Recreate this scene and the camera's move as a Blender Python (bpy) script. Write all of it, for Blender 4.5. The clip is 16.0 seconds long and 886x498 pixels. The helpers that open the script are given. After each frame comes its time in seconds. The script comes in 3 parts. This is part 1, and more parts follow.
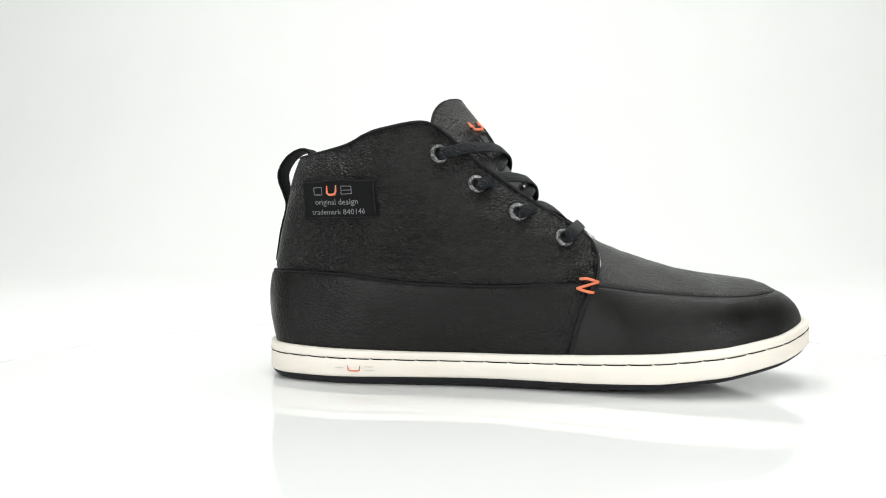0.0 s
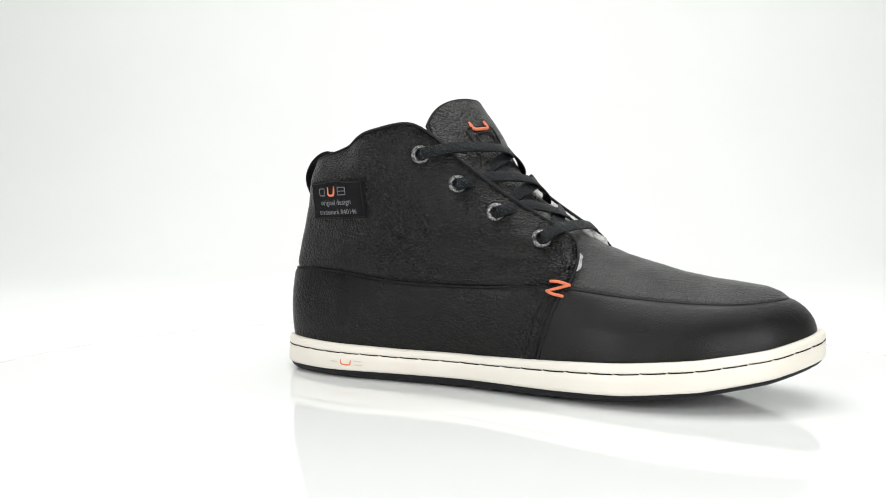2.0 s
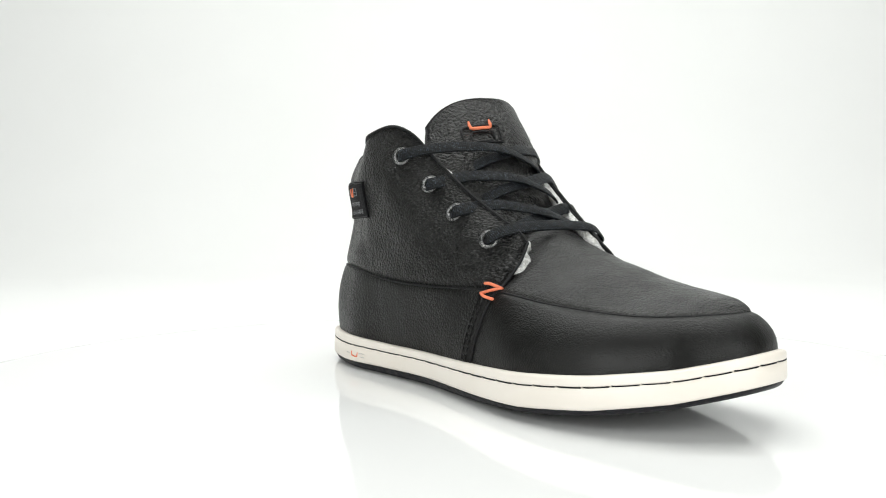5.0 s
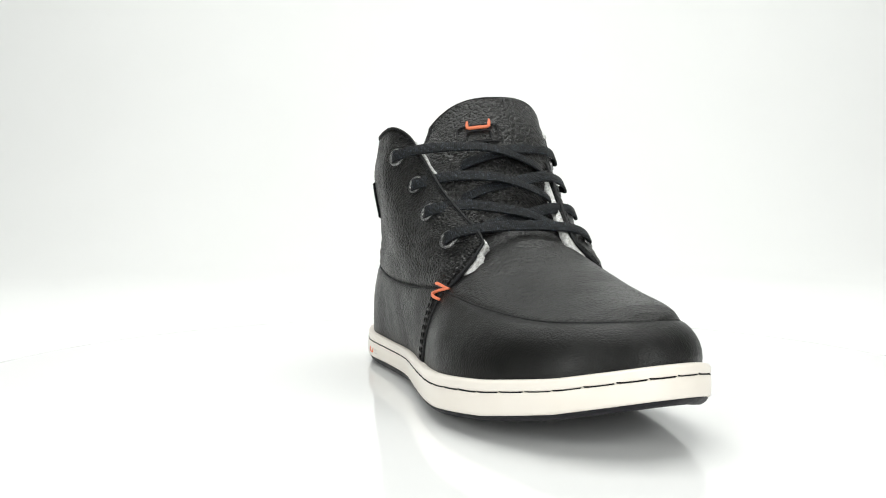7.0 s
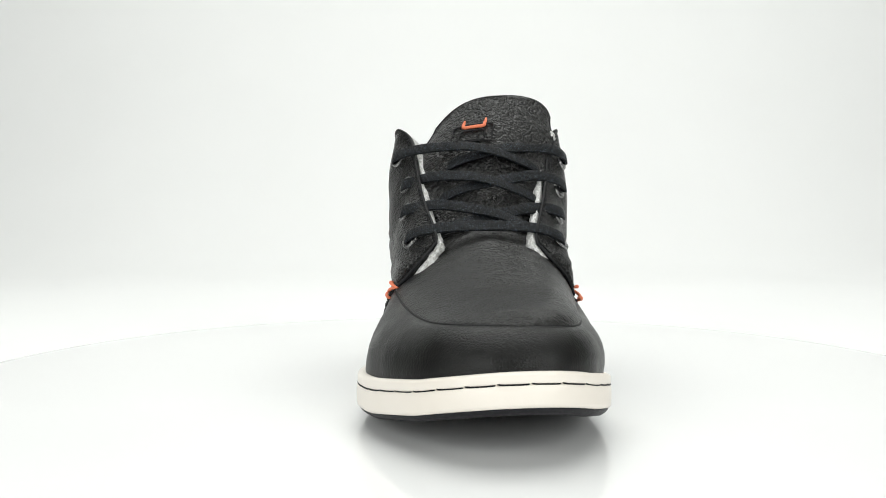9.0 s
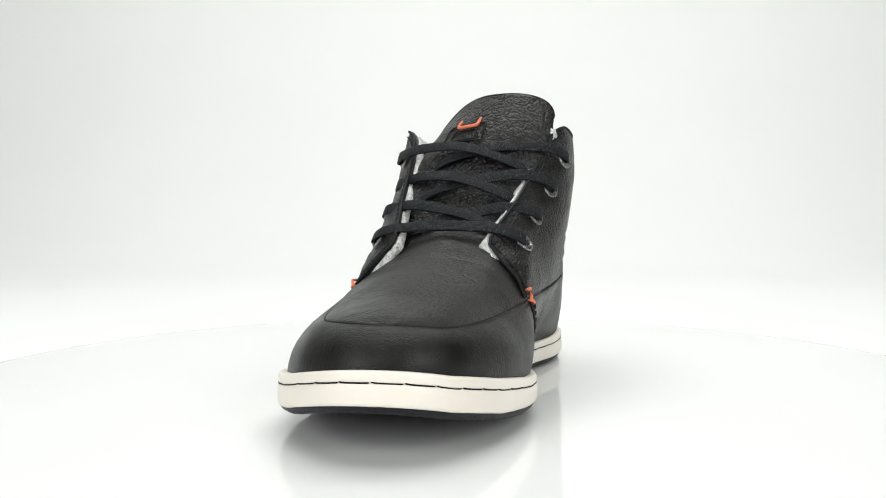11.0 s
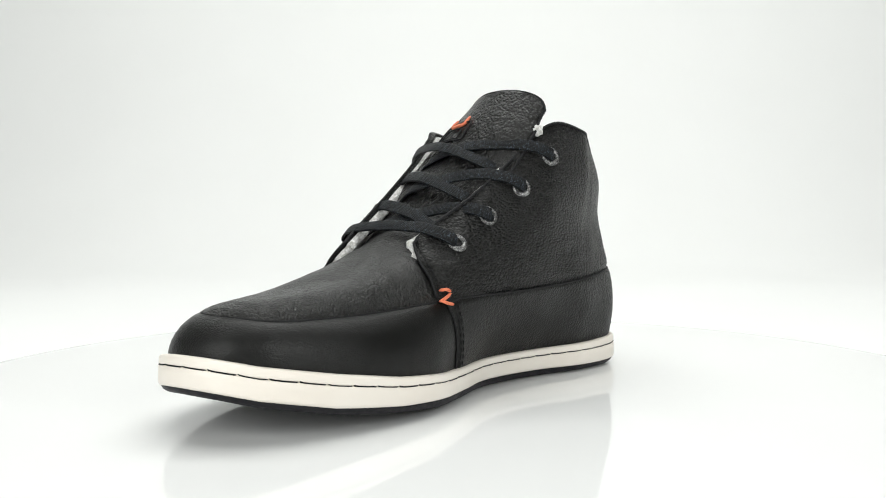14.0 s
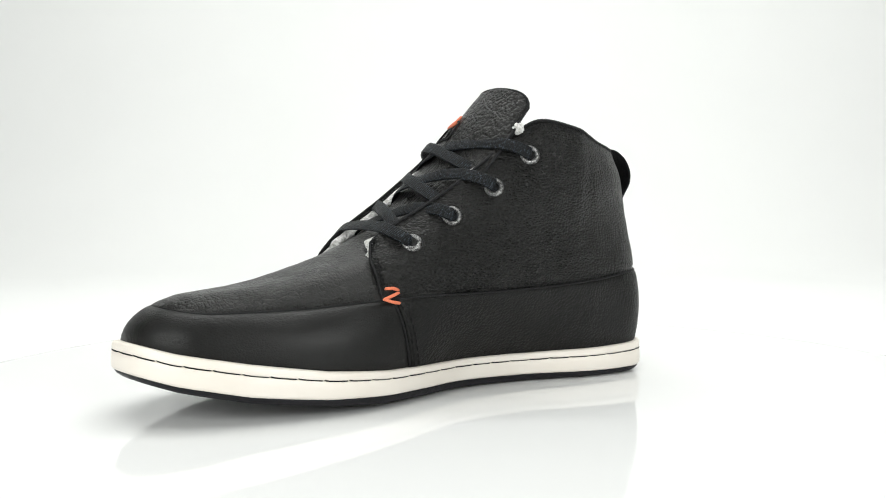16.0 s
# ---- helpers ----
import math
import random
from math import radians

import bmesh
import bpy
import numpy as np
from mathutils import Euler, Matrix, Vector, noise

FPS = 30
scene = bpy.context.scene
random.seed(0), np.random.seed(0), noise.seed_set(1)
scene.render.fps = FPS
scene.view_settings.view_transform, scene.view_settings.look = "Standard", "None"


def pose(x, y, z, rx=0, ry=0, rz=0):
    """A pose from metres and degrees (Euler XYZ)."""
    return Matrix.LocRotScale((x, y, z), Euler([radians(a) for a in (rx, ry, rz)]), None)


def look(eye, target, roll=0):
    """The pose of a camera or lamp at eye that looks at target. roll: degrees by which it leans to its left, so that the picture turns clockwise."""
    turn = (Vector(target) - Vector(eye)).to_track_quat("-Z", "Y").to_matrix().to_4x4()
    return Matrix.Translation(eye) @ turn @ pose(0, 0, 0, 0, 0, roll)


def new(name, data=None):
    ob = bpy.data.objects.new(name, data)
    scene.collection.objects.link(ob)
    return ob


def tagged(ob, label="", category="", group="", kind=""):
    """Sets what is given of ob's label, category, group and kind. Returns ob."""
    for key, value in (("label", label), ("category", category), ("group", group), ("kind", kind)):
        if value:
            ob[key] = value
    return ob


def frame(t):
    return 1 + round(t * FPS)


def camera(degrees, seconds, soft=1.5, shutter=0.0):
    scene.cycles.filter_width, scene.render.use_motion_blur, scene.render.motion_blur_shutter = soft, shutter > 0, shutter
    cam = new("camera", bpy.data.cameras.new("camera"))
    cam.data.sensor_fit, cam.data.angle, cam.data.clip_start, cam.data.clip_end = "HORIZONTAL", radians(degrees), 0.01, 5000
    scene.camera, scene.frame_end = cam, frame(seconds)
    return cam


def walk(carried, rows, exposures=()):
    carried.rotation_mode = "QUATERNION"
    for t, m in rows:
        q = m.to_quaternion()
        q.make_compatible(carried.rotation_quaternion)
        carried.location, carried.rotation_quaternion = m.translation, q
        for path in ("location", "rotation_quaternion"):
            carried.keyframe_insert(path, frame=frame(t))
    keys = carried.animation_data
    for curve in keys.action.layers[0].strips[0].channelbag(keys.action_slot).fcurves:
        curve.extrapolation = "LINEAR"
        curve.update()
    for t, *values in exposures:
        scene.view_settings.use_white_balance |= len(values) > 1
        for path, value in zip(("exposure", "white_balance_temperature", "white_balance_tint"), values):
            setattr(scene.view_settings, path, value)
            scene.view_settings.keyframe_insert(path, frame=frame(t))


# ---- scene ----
# Millimetres in the shoe's own space: x to the toe, y to the inner side of the foot, z up from the heel of the upper; the turntable lies 1.9 mm below zero.
cam = camera(52.83, 16.0, soft=1.0)
EYE = pose(0, -0.49886, 0.08882, 90 - 2.25, 0, 1.09)
walk(cam, [(0, EYE), (16, EYE)], [(0, -0.06), (8.1, -0.06), (8.45, -0.165), (13.9, -0.165), (14.4, -0.06), (16, -0.06)])

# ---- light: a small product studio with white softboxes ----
world = bpy.data.worlds.new("studio_air")
world.use_nodes = True
world.node_tree.nodes["Background"].inputs[0].default_value = (0.95, 1.0, 0.97, 1)
world.node_tree.nodes["Background"].inputs[1].default_value = 0.15
scene.world = world


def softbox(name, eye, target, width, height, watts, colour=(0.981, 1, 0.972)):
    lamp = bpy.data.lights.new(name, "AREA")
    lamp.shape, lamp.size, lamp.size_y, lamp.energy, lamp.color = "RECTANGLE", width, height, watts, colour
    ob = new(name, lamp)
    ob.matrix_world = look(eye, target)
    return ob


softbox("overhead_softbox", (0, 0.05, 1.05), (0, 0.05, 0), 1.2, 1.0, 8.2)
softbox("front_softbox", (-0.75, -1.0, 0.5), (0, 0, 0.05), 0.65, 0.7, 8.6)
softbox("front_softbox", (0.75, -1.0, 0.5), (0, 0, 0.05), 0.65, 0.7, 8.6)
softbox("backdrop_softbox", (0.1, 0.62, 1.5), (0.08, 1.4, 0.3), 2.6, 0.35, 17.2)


# ---- materials ----
def material(name, colour, rough, metal=0.0, spec=0.5):
    m = bpy.data.materials.new(name)
    m.use_nodes = True
    b = m.node_tree.nodes["Principled BSDF"]
    b.inputs["Base Color"].default_value = (*colour, 1)
    b.inputs["Roughness"].default_value = rough
    b.inputs["Metallic"].default_value = metal
    b.inputs["Specular IOR Level"].default_value = spec
    return m, m.node_tree, b


def link(tree, a, b):
    tree.links.new(a, b)


def texture(tree, kind, scale, coords, **inputs):
    n = tree.nodes.new(kind)
    n.inputs["Scale"].default_value = scale
    for k, v in inputs.items():
        n.inputs[k].default_value = v
    link(tree, coords, n.inputs["Vector"])
    return n


def coordinates(tree):
    return tree.nodes.new("ShaderNodeTexCoord").outputs["Object"]


def ramp(tree, source, *stops):
    n = tree.nodes.new("ShaderNodeValToRGB")
    while len(n.color_ramp.elements) < len(stops):
        n.color_ramp.elements.new(0.5)
    for e, (at, c) in zip(n.color_ramp.elements, stops):
        e.position, e.color = at, (*(c if isinstance(c, tuple) else (c, c, c)), 1)
    link(tree, source, n.inputs[0])
    return n.outputs[0]


def maths(tree, op, a, b):
    n = tree.nodes.new("ShaderNodeMath")
    n.operation = op
    for i, v in enumerate((a, b)):
        if isinstance(v, (int, float)):
            n.inputs[i].default_value = v
        else:
            link(tree, v, n.inputs[i])
    return n.outputs[0]


def bump(tree, bsdf, height, strength, distance):
    n = tree.nodes.new("ShaderNodeBump")
    n.inputs["Strength"].default_value, n.inputs["Distance"].default_value = strength, distance
    link(tree, height, n.inputs["Height"])
    link(tree, n.outputs[0], bsdf.inputs["Normal"])


def leather(name, pebble, creases, rough, colour, size=500, grain=(1, 1, 1), crackle=0.0, gloss=0.26):
    """Black full-grain leather: rounded pebbles pulled along the hide, fine grain, long creases, scuffs."""
    m, t, b = material(name, colour, rough, spec=gloss)
    co = coordinates(t)
    pull = t.nodes.new("ShaderNodeVectorMath")
    pull.operation = "MULTIPLY"
    link(t, co, pull.inputs[0])
    pull.inputs[1].default_value = grain
    warp = texture(t, "ShaderNodeTexNoise", 160, pull.outputs[0], Detail=3.0)
    mix = t.nodes.new("ShaderNodeVectorMath")
    mix.operation = "MULTIPLY_ADD"
    link(t, warp.outputs["Color"], mix.inputs[0])
    mix.inputs[1].default_value = (0.0026, 0.0026, 0.0026)
    link(t, pull.outputs[0], mix.inputs[2])
    cells = texture(t, "ShaderNodeTexVoronoi", size, mix.outputs[0])
    cells.feature = "SMOOTH_F1"
    cells.inputs["Smoothness"].default_value = 0.2
    small = texture(t, "ShaderNodeTexVoronoi", size * 2.3, mix.outputs[0])
    folds = texture(t, "ShaderNodeTexNoise", 100, pull.outputs[0], Detail=6.0, Roughness=0.62, Distortion=0.5)
    crack = texture(t, "ShaderNodeTexVoronoi", size * 0.42, mix.outputs[0])
    crack.feature = "DISTANCE_TO_EDGE"
    lines = ramp(t, crack.outputs["Distance"], (0.0, 0.0), (0.2, 1.0))
    valley = texture(t, "ShaderNodeTexVoronoi", size, mix.outputs[0])
    valley.feature = "DISTANCE_TO_EDGE"
    pebbles = ramp(t, valley.outputs["Distance"], (0.0, 0.0), (0.1, 0.55), (0.34, 1.0))
    fade = texture(t, "ShaderNodeTexNoise", 26, co, Detail=3.0)
    amount = ramp(t, fade.outputs[0], (0.36, 0.4), (0.62, 1.0))
    a = maths(t, "MULTIPLY", maths(t, "MULTIPLY", maths(t, "SUBTRACT", maths(t, "MULTIPLY", pebbles, 0.45), cells.outputs["Distance"]), amount), 1.0 * pebble)
    c = maths(t, "MULTIPLY", small.outputs["Distance"], -0.16 * pebble)
    d = maths(t, "ADD", maths(t, "MULTIPLY", maths(t, "MULTIPLY", lines, amount), crackle), maths(t, "MULTIPLY", folds.outputs[0], 0.55 * creases))
    bump(t, b, maths(t, "ADD", maths(t, "ADD", a, c), d), 1.0, 0.001)
    wear = texture(t, "ShaderNodeTexNoise", 38, co, Detail=5.0, Roughness=0.65)
    link(t, ramp(t, wear.outputs[0], (0.35, rough - 0.08), (0.7, rough + 0.1)), b.inputs["Roughness"])
    dust = ramp(t, wear.outputs[0], (0.3, tuple(0.7 * v for v in colour)), (0.62, colour), (0.8, tuple(2.0 * v for v in colour)))
    link(t, dust, b.inputs["Base Color"])
    return m


def fabric(name, colour, rough, scale, strength, low=(0.3, 0.55), high=(0.7, 1.5)):
    m, t, b = material(name, colour, rough, spec=0.25)
    co = coordinates(t)
    n = texture(t, "ShaderNodeTexNoise", scale, co, Detail=4.0, Roughness=0.7)
    w = texture(t, "ShaderNodeTexVoronoi", scale * 2.2, co)
    link(t, ramp(t, n.outputs[0], (low[0], tuple(low[1] * v for v in colour)), (high[0], tuple(min(1, high[1] * v) for v in colour))), b.inputs["Base Color"])
    bump(t, b, maths(t, "ADD", n.outputs[0], w.outputs["Distance"]), strength, 0.0008)
    return m


def braid(name, colour):
    """Flat braided lace: crossing diagonals along the band, with pale worn flecks. The band's own map is in millimetres."""
    m, t, b = material(name, colour, 0.5, spec=0.16)
    sep = t.nodes.new("ShaderNodeSeparateXYZ")
    link(t, t.nodes.new("ShaderNodeTexCoord").outputs["UV"], sep.inputs[0])
    x, y = sep.outputs[0], sep.outputs[1]
    a = maths(t, "SINE", maths(t, "MULTIPLY", maths(t, "ADD", x, maths(t, "MULTIPLY", y, 0.8)), 3.8), 0)
    c = maths(t, "SINE", maths(t, "MULTIPLY", maths(t, "SUBTRACT", x, maths(t, "MULTIPLY", y, 0.8)), 3.8), 0)
    weave = maths(t, "MULTIPLY", a, c)
    n = texture(t, "ShaderNodeTexNoise", 850, coordinates(t), Detail=4.0, Roughness=0.8)
    mix = maths(t, "ADD", maths(t, "MULTIPLY", weave, 0.055), n.outputs[0])
    link(t, ramp(t, mix, (0.4, tuple(0.45 * v for v in colour)), (0.52, colour), (0.58, tuple(4 * v for v in colour)), (0.64, tuple(18 * v for v in colour))), b.inputs["Base Color"])
    bump(t, b, maths(t, "ADD", maths(t, "MULTIPLY", weave, 0.5), n.outputs[0]), 1.0, 0.00022)
    return m


LEATHER = leather("pebbled_black_leather", 0.78, 0.95, 0.37, (0.0026, 0.0025, 0.0021), 640, (0.7, 0.7, 1.1), 0.14, 0.29)
SMOOTH = leather("smooth_black_leather", 0.3, 0.75, 0.38, (0.0026, 0.0026, 0.0023), 680, (0.8, 0.8, 1), 0.0, 0.25)
TOE = leather("polished_black_leather", 0.13, 0.6, 0.38, (0.0032, 0.0032, 0.0028), 1100, (0.8, 0.8, 1), 0.0, 0.3)
VAMP = leather("creased_black_leather", 0.3, 1.75, 0.38, (0.0036, 0.0034, 0.0029), 820, (1.1, 0.6, 1.1), 0.26, 0.44)
PIPING = fabric("black_piping", (0.008, 0.008, 0.009), 0.6, 900, 0.3)
LACE = braid("waxed_black_lace", (0.0030, 0.0038, 0.0048))
PATCH = fabric("black_woven_patch", (0.0022, 0.0022, 0.0032), 0.85, 1500, 0.3)
THREAD = fabric("orange_thread", (0.98, 0.255, 0.135), 0.6, 2500, 0.5, (0.3, 0.8), (0.7, 1.15))
BLACK_THREAD = fabric("black_thread", (0.006, 0.006, 0.007), 0.6, 2500, 0.4)
GREY_PRINT = material("grey_print", (0.18, 0.185, 0.195), 0.6)[0]
FLEECE = fabric("off_white_fleece", (0.74, 0.73, 0.68), 0.95, 420, 1.0)


def rubber_white():
    m, t, b = material("off_white_rubber", (0.83, 0.77, 0.70), 0.42)
    co = coordinates(t)
    n = texture(t, "ShaderNodeTexNoise", 30, co, Detail=4.0)
    link(t, ramp(t, n.outputs[0], (0.3, (0.81, 0.75, 0.675)), (0.7, (0.86, 0.81, 0.745))), b.inputs["Base Color"])
    g = texture(t, "ShaderNodeTexNoise", 900, co, Detail=3.0)
    bump(t, b, g.outputs[0], 0.12, 0.0004)
    return m


def rubber_black():
    m, t, b = material("black_outsole_rubber", (0.008, 0.0075, 0.010), 0.5, spec=0.25)
    g = texture(t, "ShaderNodeTexNoise", 500, coordinates(t), Detail=4.0)
    bump(t, b, g.outputs[0], 0.25, 0.0005)
    link(t, ramp(t, g.outputs[0], (0.3, 0.42), (0.7, 0.6)), b.inputs["Roughness"])
    return m


def gunmetal():
    m, t, b = material("gunmetal", (0.30, 0.30, 0.32), 0.32, metal=1.0)
    n = texture(t, "ShaderNodeTexNoise", 900, coordinates(t), Detail=5.0, Roughness=0.75)
    link(t, ramp(t, n.outputs[0], (0.42, 0.05), (0.66, 0.48)), b.inputs["Base Color"])
    bump(t, b, n.outputs[0], 0.5, 0.0004)
    return m


def acrylic():
    m, t, b = material("white_gloss_acrylic", (0.88, 0.885, 0.885), 0.06, spec=0.22)
    n = texture(t, "ShaderNodeTexNoise", 9, coordinates(t), Detail=3.0)
    link(t, ramp(t, n.outputs[0], (0.35, 0.045), (0.7, 0.085)), b.inputs["Roughness"])
    return m


def paper():
    m, t, b = material("white_backdrop_paper", (0.88, 0.89, 0.885), 0.9, spec=0.2)
    n = texture(t, "ShaderNodeTexNoise", 3, coordinates(t), Detail=4.0)
    link(t, ramp(t, n.outputs[0], (0.3, (0.86, 0.865, 0.86)), (0.7, (0.88, 0.885, 0.88))), b.inputs["Base Color"])
    return m


WHITE_RUBBER, OUTSOLE, METAL, ACRYLIC, PAPER = rubber_white(), rubber_black(), gunmetal(), acrylic(), paper()


# ---- mesh helpers ----
def V(*p):
    return Vector(p)


def mesh_of(name, verts, faces, mat, smooth=True):
    me = bpy.data.meshes.new(name)
    me.from_pydata([tuple(v) for v in verts], [], faces)
    bm = bmesh.new()
    bm.from_mesh(me)
    bmesh.ops.recalc_face_normals(bm, faces=bm.faces)
    bm.to_mesh(me)
    bm.free()
    me.materials.append(mat)
    for f in me.polygons:
        f.use_smooth = smooth
    return me


def part(name, me, parent, label=""):
    ob = new(name, me)
    ob.parent = parent
    return tagged(ob, label)


def spline(points, at, closed=False):
    """A point of the Catmull-Rom curve through points, at 0 to 1."""
    n = len(points)
    s = (at % 1.0) * n if closed else min(max(at, 0.0), 1.0) * (n - 1)
    i = int(s) if closed else min(int(s), n - 2)
    t = s - i
    if closed:
        a, b, c, d = (points[(i + k) % n] for k in (-1, 0, 1, 2))
    else:
        b, c = points[i], points[i + 1]
        a = points[i - 1] if i else b * 2 - c
        d = points[i + 2] if i + 2 < n else c * 2 - b
    return (b * 2 + (c - a) * t + (a * 2 - b * 5 + c * 4 - d) * (t * t) + (b * 3 - a - c * 3 + d) * (t ** 3)) * 0.5


def table(x, pairs):
    return float(np.interp(x, [p[0] for p in pairs], [p[1] for p in pairs]))


def smooth01(x):
    x = min(max(x, 0.0), 1.0)
    return x * x * (3 - 2 * x)


def slab(name, grid, thick, mat, closed=False, inward=None):
    """A sheet of that thickness (mm) from a grid of points [column][row], its outside along the grid; inward: a point inside."""
    nc, nr = len(grid), len(grid[0])
    nrm = []
    for i in range(nc):
        col = []
        for j in range(nr):
            i0, i1 = ((i - 1) % nc, (i + 1) % nc) if closed else (max(i - 1, 0), min(i + 1, nc - 1))
            n = (grid[i1][j] - grid[i0][j]).cross(grid[i][min(j + 1, nr - 1)] - grid[i][max(j - 1, 0)])
            if n.length < 1e-9:
                n = V(0, 0, 1)
            n.normalize()
            if n.dot(grid[i][j] - inward(grid[i][j])) < 0:
                n = -n
            col.append(n)
        nrm.append(col)
    verts = [p * 0.001 for col in grid for p in col]
    verts += [(grid[i][j] - nrm[i][j] * thick) * 0.001 for i in range(nc) for j in range(nr)]
    k, faces = nc * nr, []
    for i in range(nc if closed else nc - 1):
        i2 = (i + 1) % nc
        for j in range(nr - 1):
            a, b, c, d = i * nr + j, i2 * nr + j, i2 * nr + j + 1, i * nr + j + 1
            faces += [(a, b, c, d), (a + k, d + k, c + k, b + k)]
        for j in (0, nr - 1):
            a, b = i * nr + j, i2 * nr + j
            faces.append((a, b, b + k, a + k))
    if not closed:
        for i in (0, nc - 1):
            for j in range(nr - 1):
                a, b = i * nr + j, i * nr + j + 1
                faces.append((a, b, b + k, a + k))
    return mesh_of(name, verts, faces, mat)


def tube(name, path, radius, mat, closed=False, sides=8, ends=True):
    verts, faces, n = [], [], len(path)
    for i, p in enumerate(path):
        a, b = (path[i - 1], path[(i + 1) % n]) if closed else (path[max(i - 1, 0)], path[min(i + 1, n - 1)])
        t = (b - a).normalized()
        u = t.cross(V(0.3, 0.2, 0.9)).normalized()
        w = t.cross(u)
        r = radius * (0.55 if ends and not closed and i in (0, n - 1) else 1)
        verts += [(p + (u * math.cos(q) + w * math.sin(q)) * r) * 0.001 for q in (2 * math.pi * k / sides for k in range(sides))]
    for i in range(n if closed else n - 1):
        for k in range(sides):
            a, b = i * sides + k, i * sides + (k + 1) % sides
            c, d = (b + sides) % (n * sides), (a + sides) % (n * sides)
            faces.append((a, b, c, d))
    if not closed:
        faces += [tuple(range(sides)), tuple(range((n - 1) * sides, n * sides))]
    return mesh_of(name, verts, faces, mat)


def ribbon(name, path, normals, width, thick, mat):
    """A flat band with rounded edges along path."""
    shape = [(-0.5, 0.0), (-0.48, 0.36), (-0.42, 0.5), (0, 0.56), (0.42, 0.5), (0.48, 0.36), (0.5, 0.0), (0.48, -0.36), (0.42, -0.5), (-0.42, -0.5), (-0.48, -0.36)]
    verts, faces, n, m = [], [], len(path), len(shape)
    for i, p in enumerate(path):
        t = (path[min(i + 1, n - 1)] - path[max(i - 1, 0)]).normalized()
        side = t.cross(normals[i]).normalized()
        up = side.cross(t)
        w = width[i] if isinstance(width, list) else width
        verts += [(p + side * (a * w) + up * (b * thick)) * 0.001 for a, b in shape]
    for i in range(n - 1):
        for k in range(m):
            a, b = i * m + k, i * m + (k + 1) % m
            faces.append((a, b, b + m, a + m))
    faces += [tuple(range(m)), tuple(range((n - 1) * m, n * m))]
    me = mesh_of(name, verts, faces, mat)
    run = [0.0]
    for i in range(1, n):
        run.append(run[-1] + (path[i] - path[i - 1]).length)
    uv = me.uv_layers.new(name="band")
    for loop in me.loops:
        i, k = divmod(loop.vertex_index, m)
        uv.data[loop.index].uv = (shape[k][0] * 6.9, run[i])
    return me


# ---- the studio ----
def studio():
    prof = [(-1.6, -0.013), (-0.6, -0.013), (0.2, -0.013), (0.9, -0.013)]
    prof += [(0.9 + 0.6 * math.sin(a), 0.587 - 0.6 * math.cos(a)) for a in (radians(9 * k) for k in range(1, 11))]
    prof += [(1.5, 1.1), (1.5, 1.7), (1.5, 2.2)]
    verts = [(x, y, z) for x in (-2.0, 2.0) for y, z in prof] + [(x, y, z - 0.01 if y < 1.49 else z) for x in (-2.0, 2.0) for y, z in [(y + (0.01 if z > 0 else 0), z - 0.01) for y, z in prof]]
    n = len(prof)
    faces = [(i, i + 1, n + i + 1, n + i) for i in range(n - 1)] + [(2 * n + i, 3 * n + i, 3 * n + i + 1, 2 * n + i + 1) for i in range(n - 1)]
    tagged(new("backdrop", mesh_of("backdrop", verts, faces, PAPER)), "seamless white paper sweep behind the turntable", "backdrop", kind="structure")
    # Unseen walls and ceiling, added only to bounce soft fill onto the set.
    dark = material("bounce_wall_paint", (0.36, 0.36, 0.357), 0.9)[0]
    for name, lo, hi in (("wall_left", (-2.1, -1.7, -0.05), (-2.0, 1.6, 2.3)), ("wall_right", (2.0, -1.7, -0.05), (2.1, 1.6, 2.3)),
                         ("wall_behind", (-2.1, -1.8, -0.05), (2.1, -1.7, 2.3)), ("ceiling", (-2.1, -1.8, 2.3), (2.1, 1.6, 2.4))):
        bm = bmesh.new()
        bmesh.ops.create_cube(bm, size=1)
        for v in bm.verts:
            v.co = Vector([lo[k] + (v.co[k] + 0.5) * (hi[k] - lo[k]) for k in range(3)])
        me = bpy.data.meshes.new(name)
        bm.to_mesh(me)
        bm.free()
        me.materials.append(dark)
        tagged(new(name, me), "added unseen light grey bounce " + name.split("_")[0], name.split("_")[0], kind="structure")


def build_turntable():
    top = tagged(new("turntable"), "round white glossy acrylic turntable under the shoe", "turntable")
    r, n = 0.30, 160
    lip = [(r - 0.02 + 0.02 * math.sin(a), -0.0119 + 0.01 * math.cos(a)) for a in (radians(7.5 * k) for k in range(13))]
    rings = [(0.0005, -0.0019), (0.15, -0.0019), (r - 0.02, -0.0019)]
    for name, run in (("disc", rings + [(r - 0.021, -0.0119)]), ("rim", lip)):
        verts = [(q * math.cos(2 * math.pi * k / n), q * math.sin(2 * math.pi * k / n), z) for q, z in run for k in range(n)]
        faces = [(i * n + k, i * n + (k + 1) % n, (i + 1) * n + (k + 1) % n, (i + 1) * n + k) for i in range(len(run) - 1) for k in range(n)]
        if name == "disc":
            faces.append(tuple(range(n)))
        me = mesh_of(name, verts, faces, ACRYLIC)
        if name == "disc":
            for f in me.polygons:
                f.use_smooth = False
        part(name, me, top)
    return top


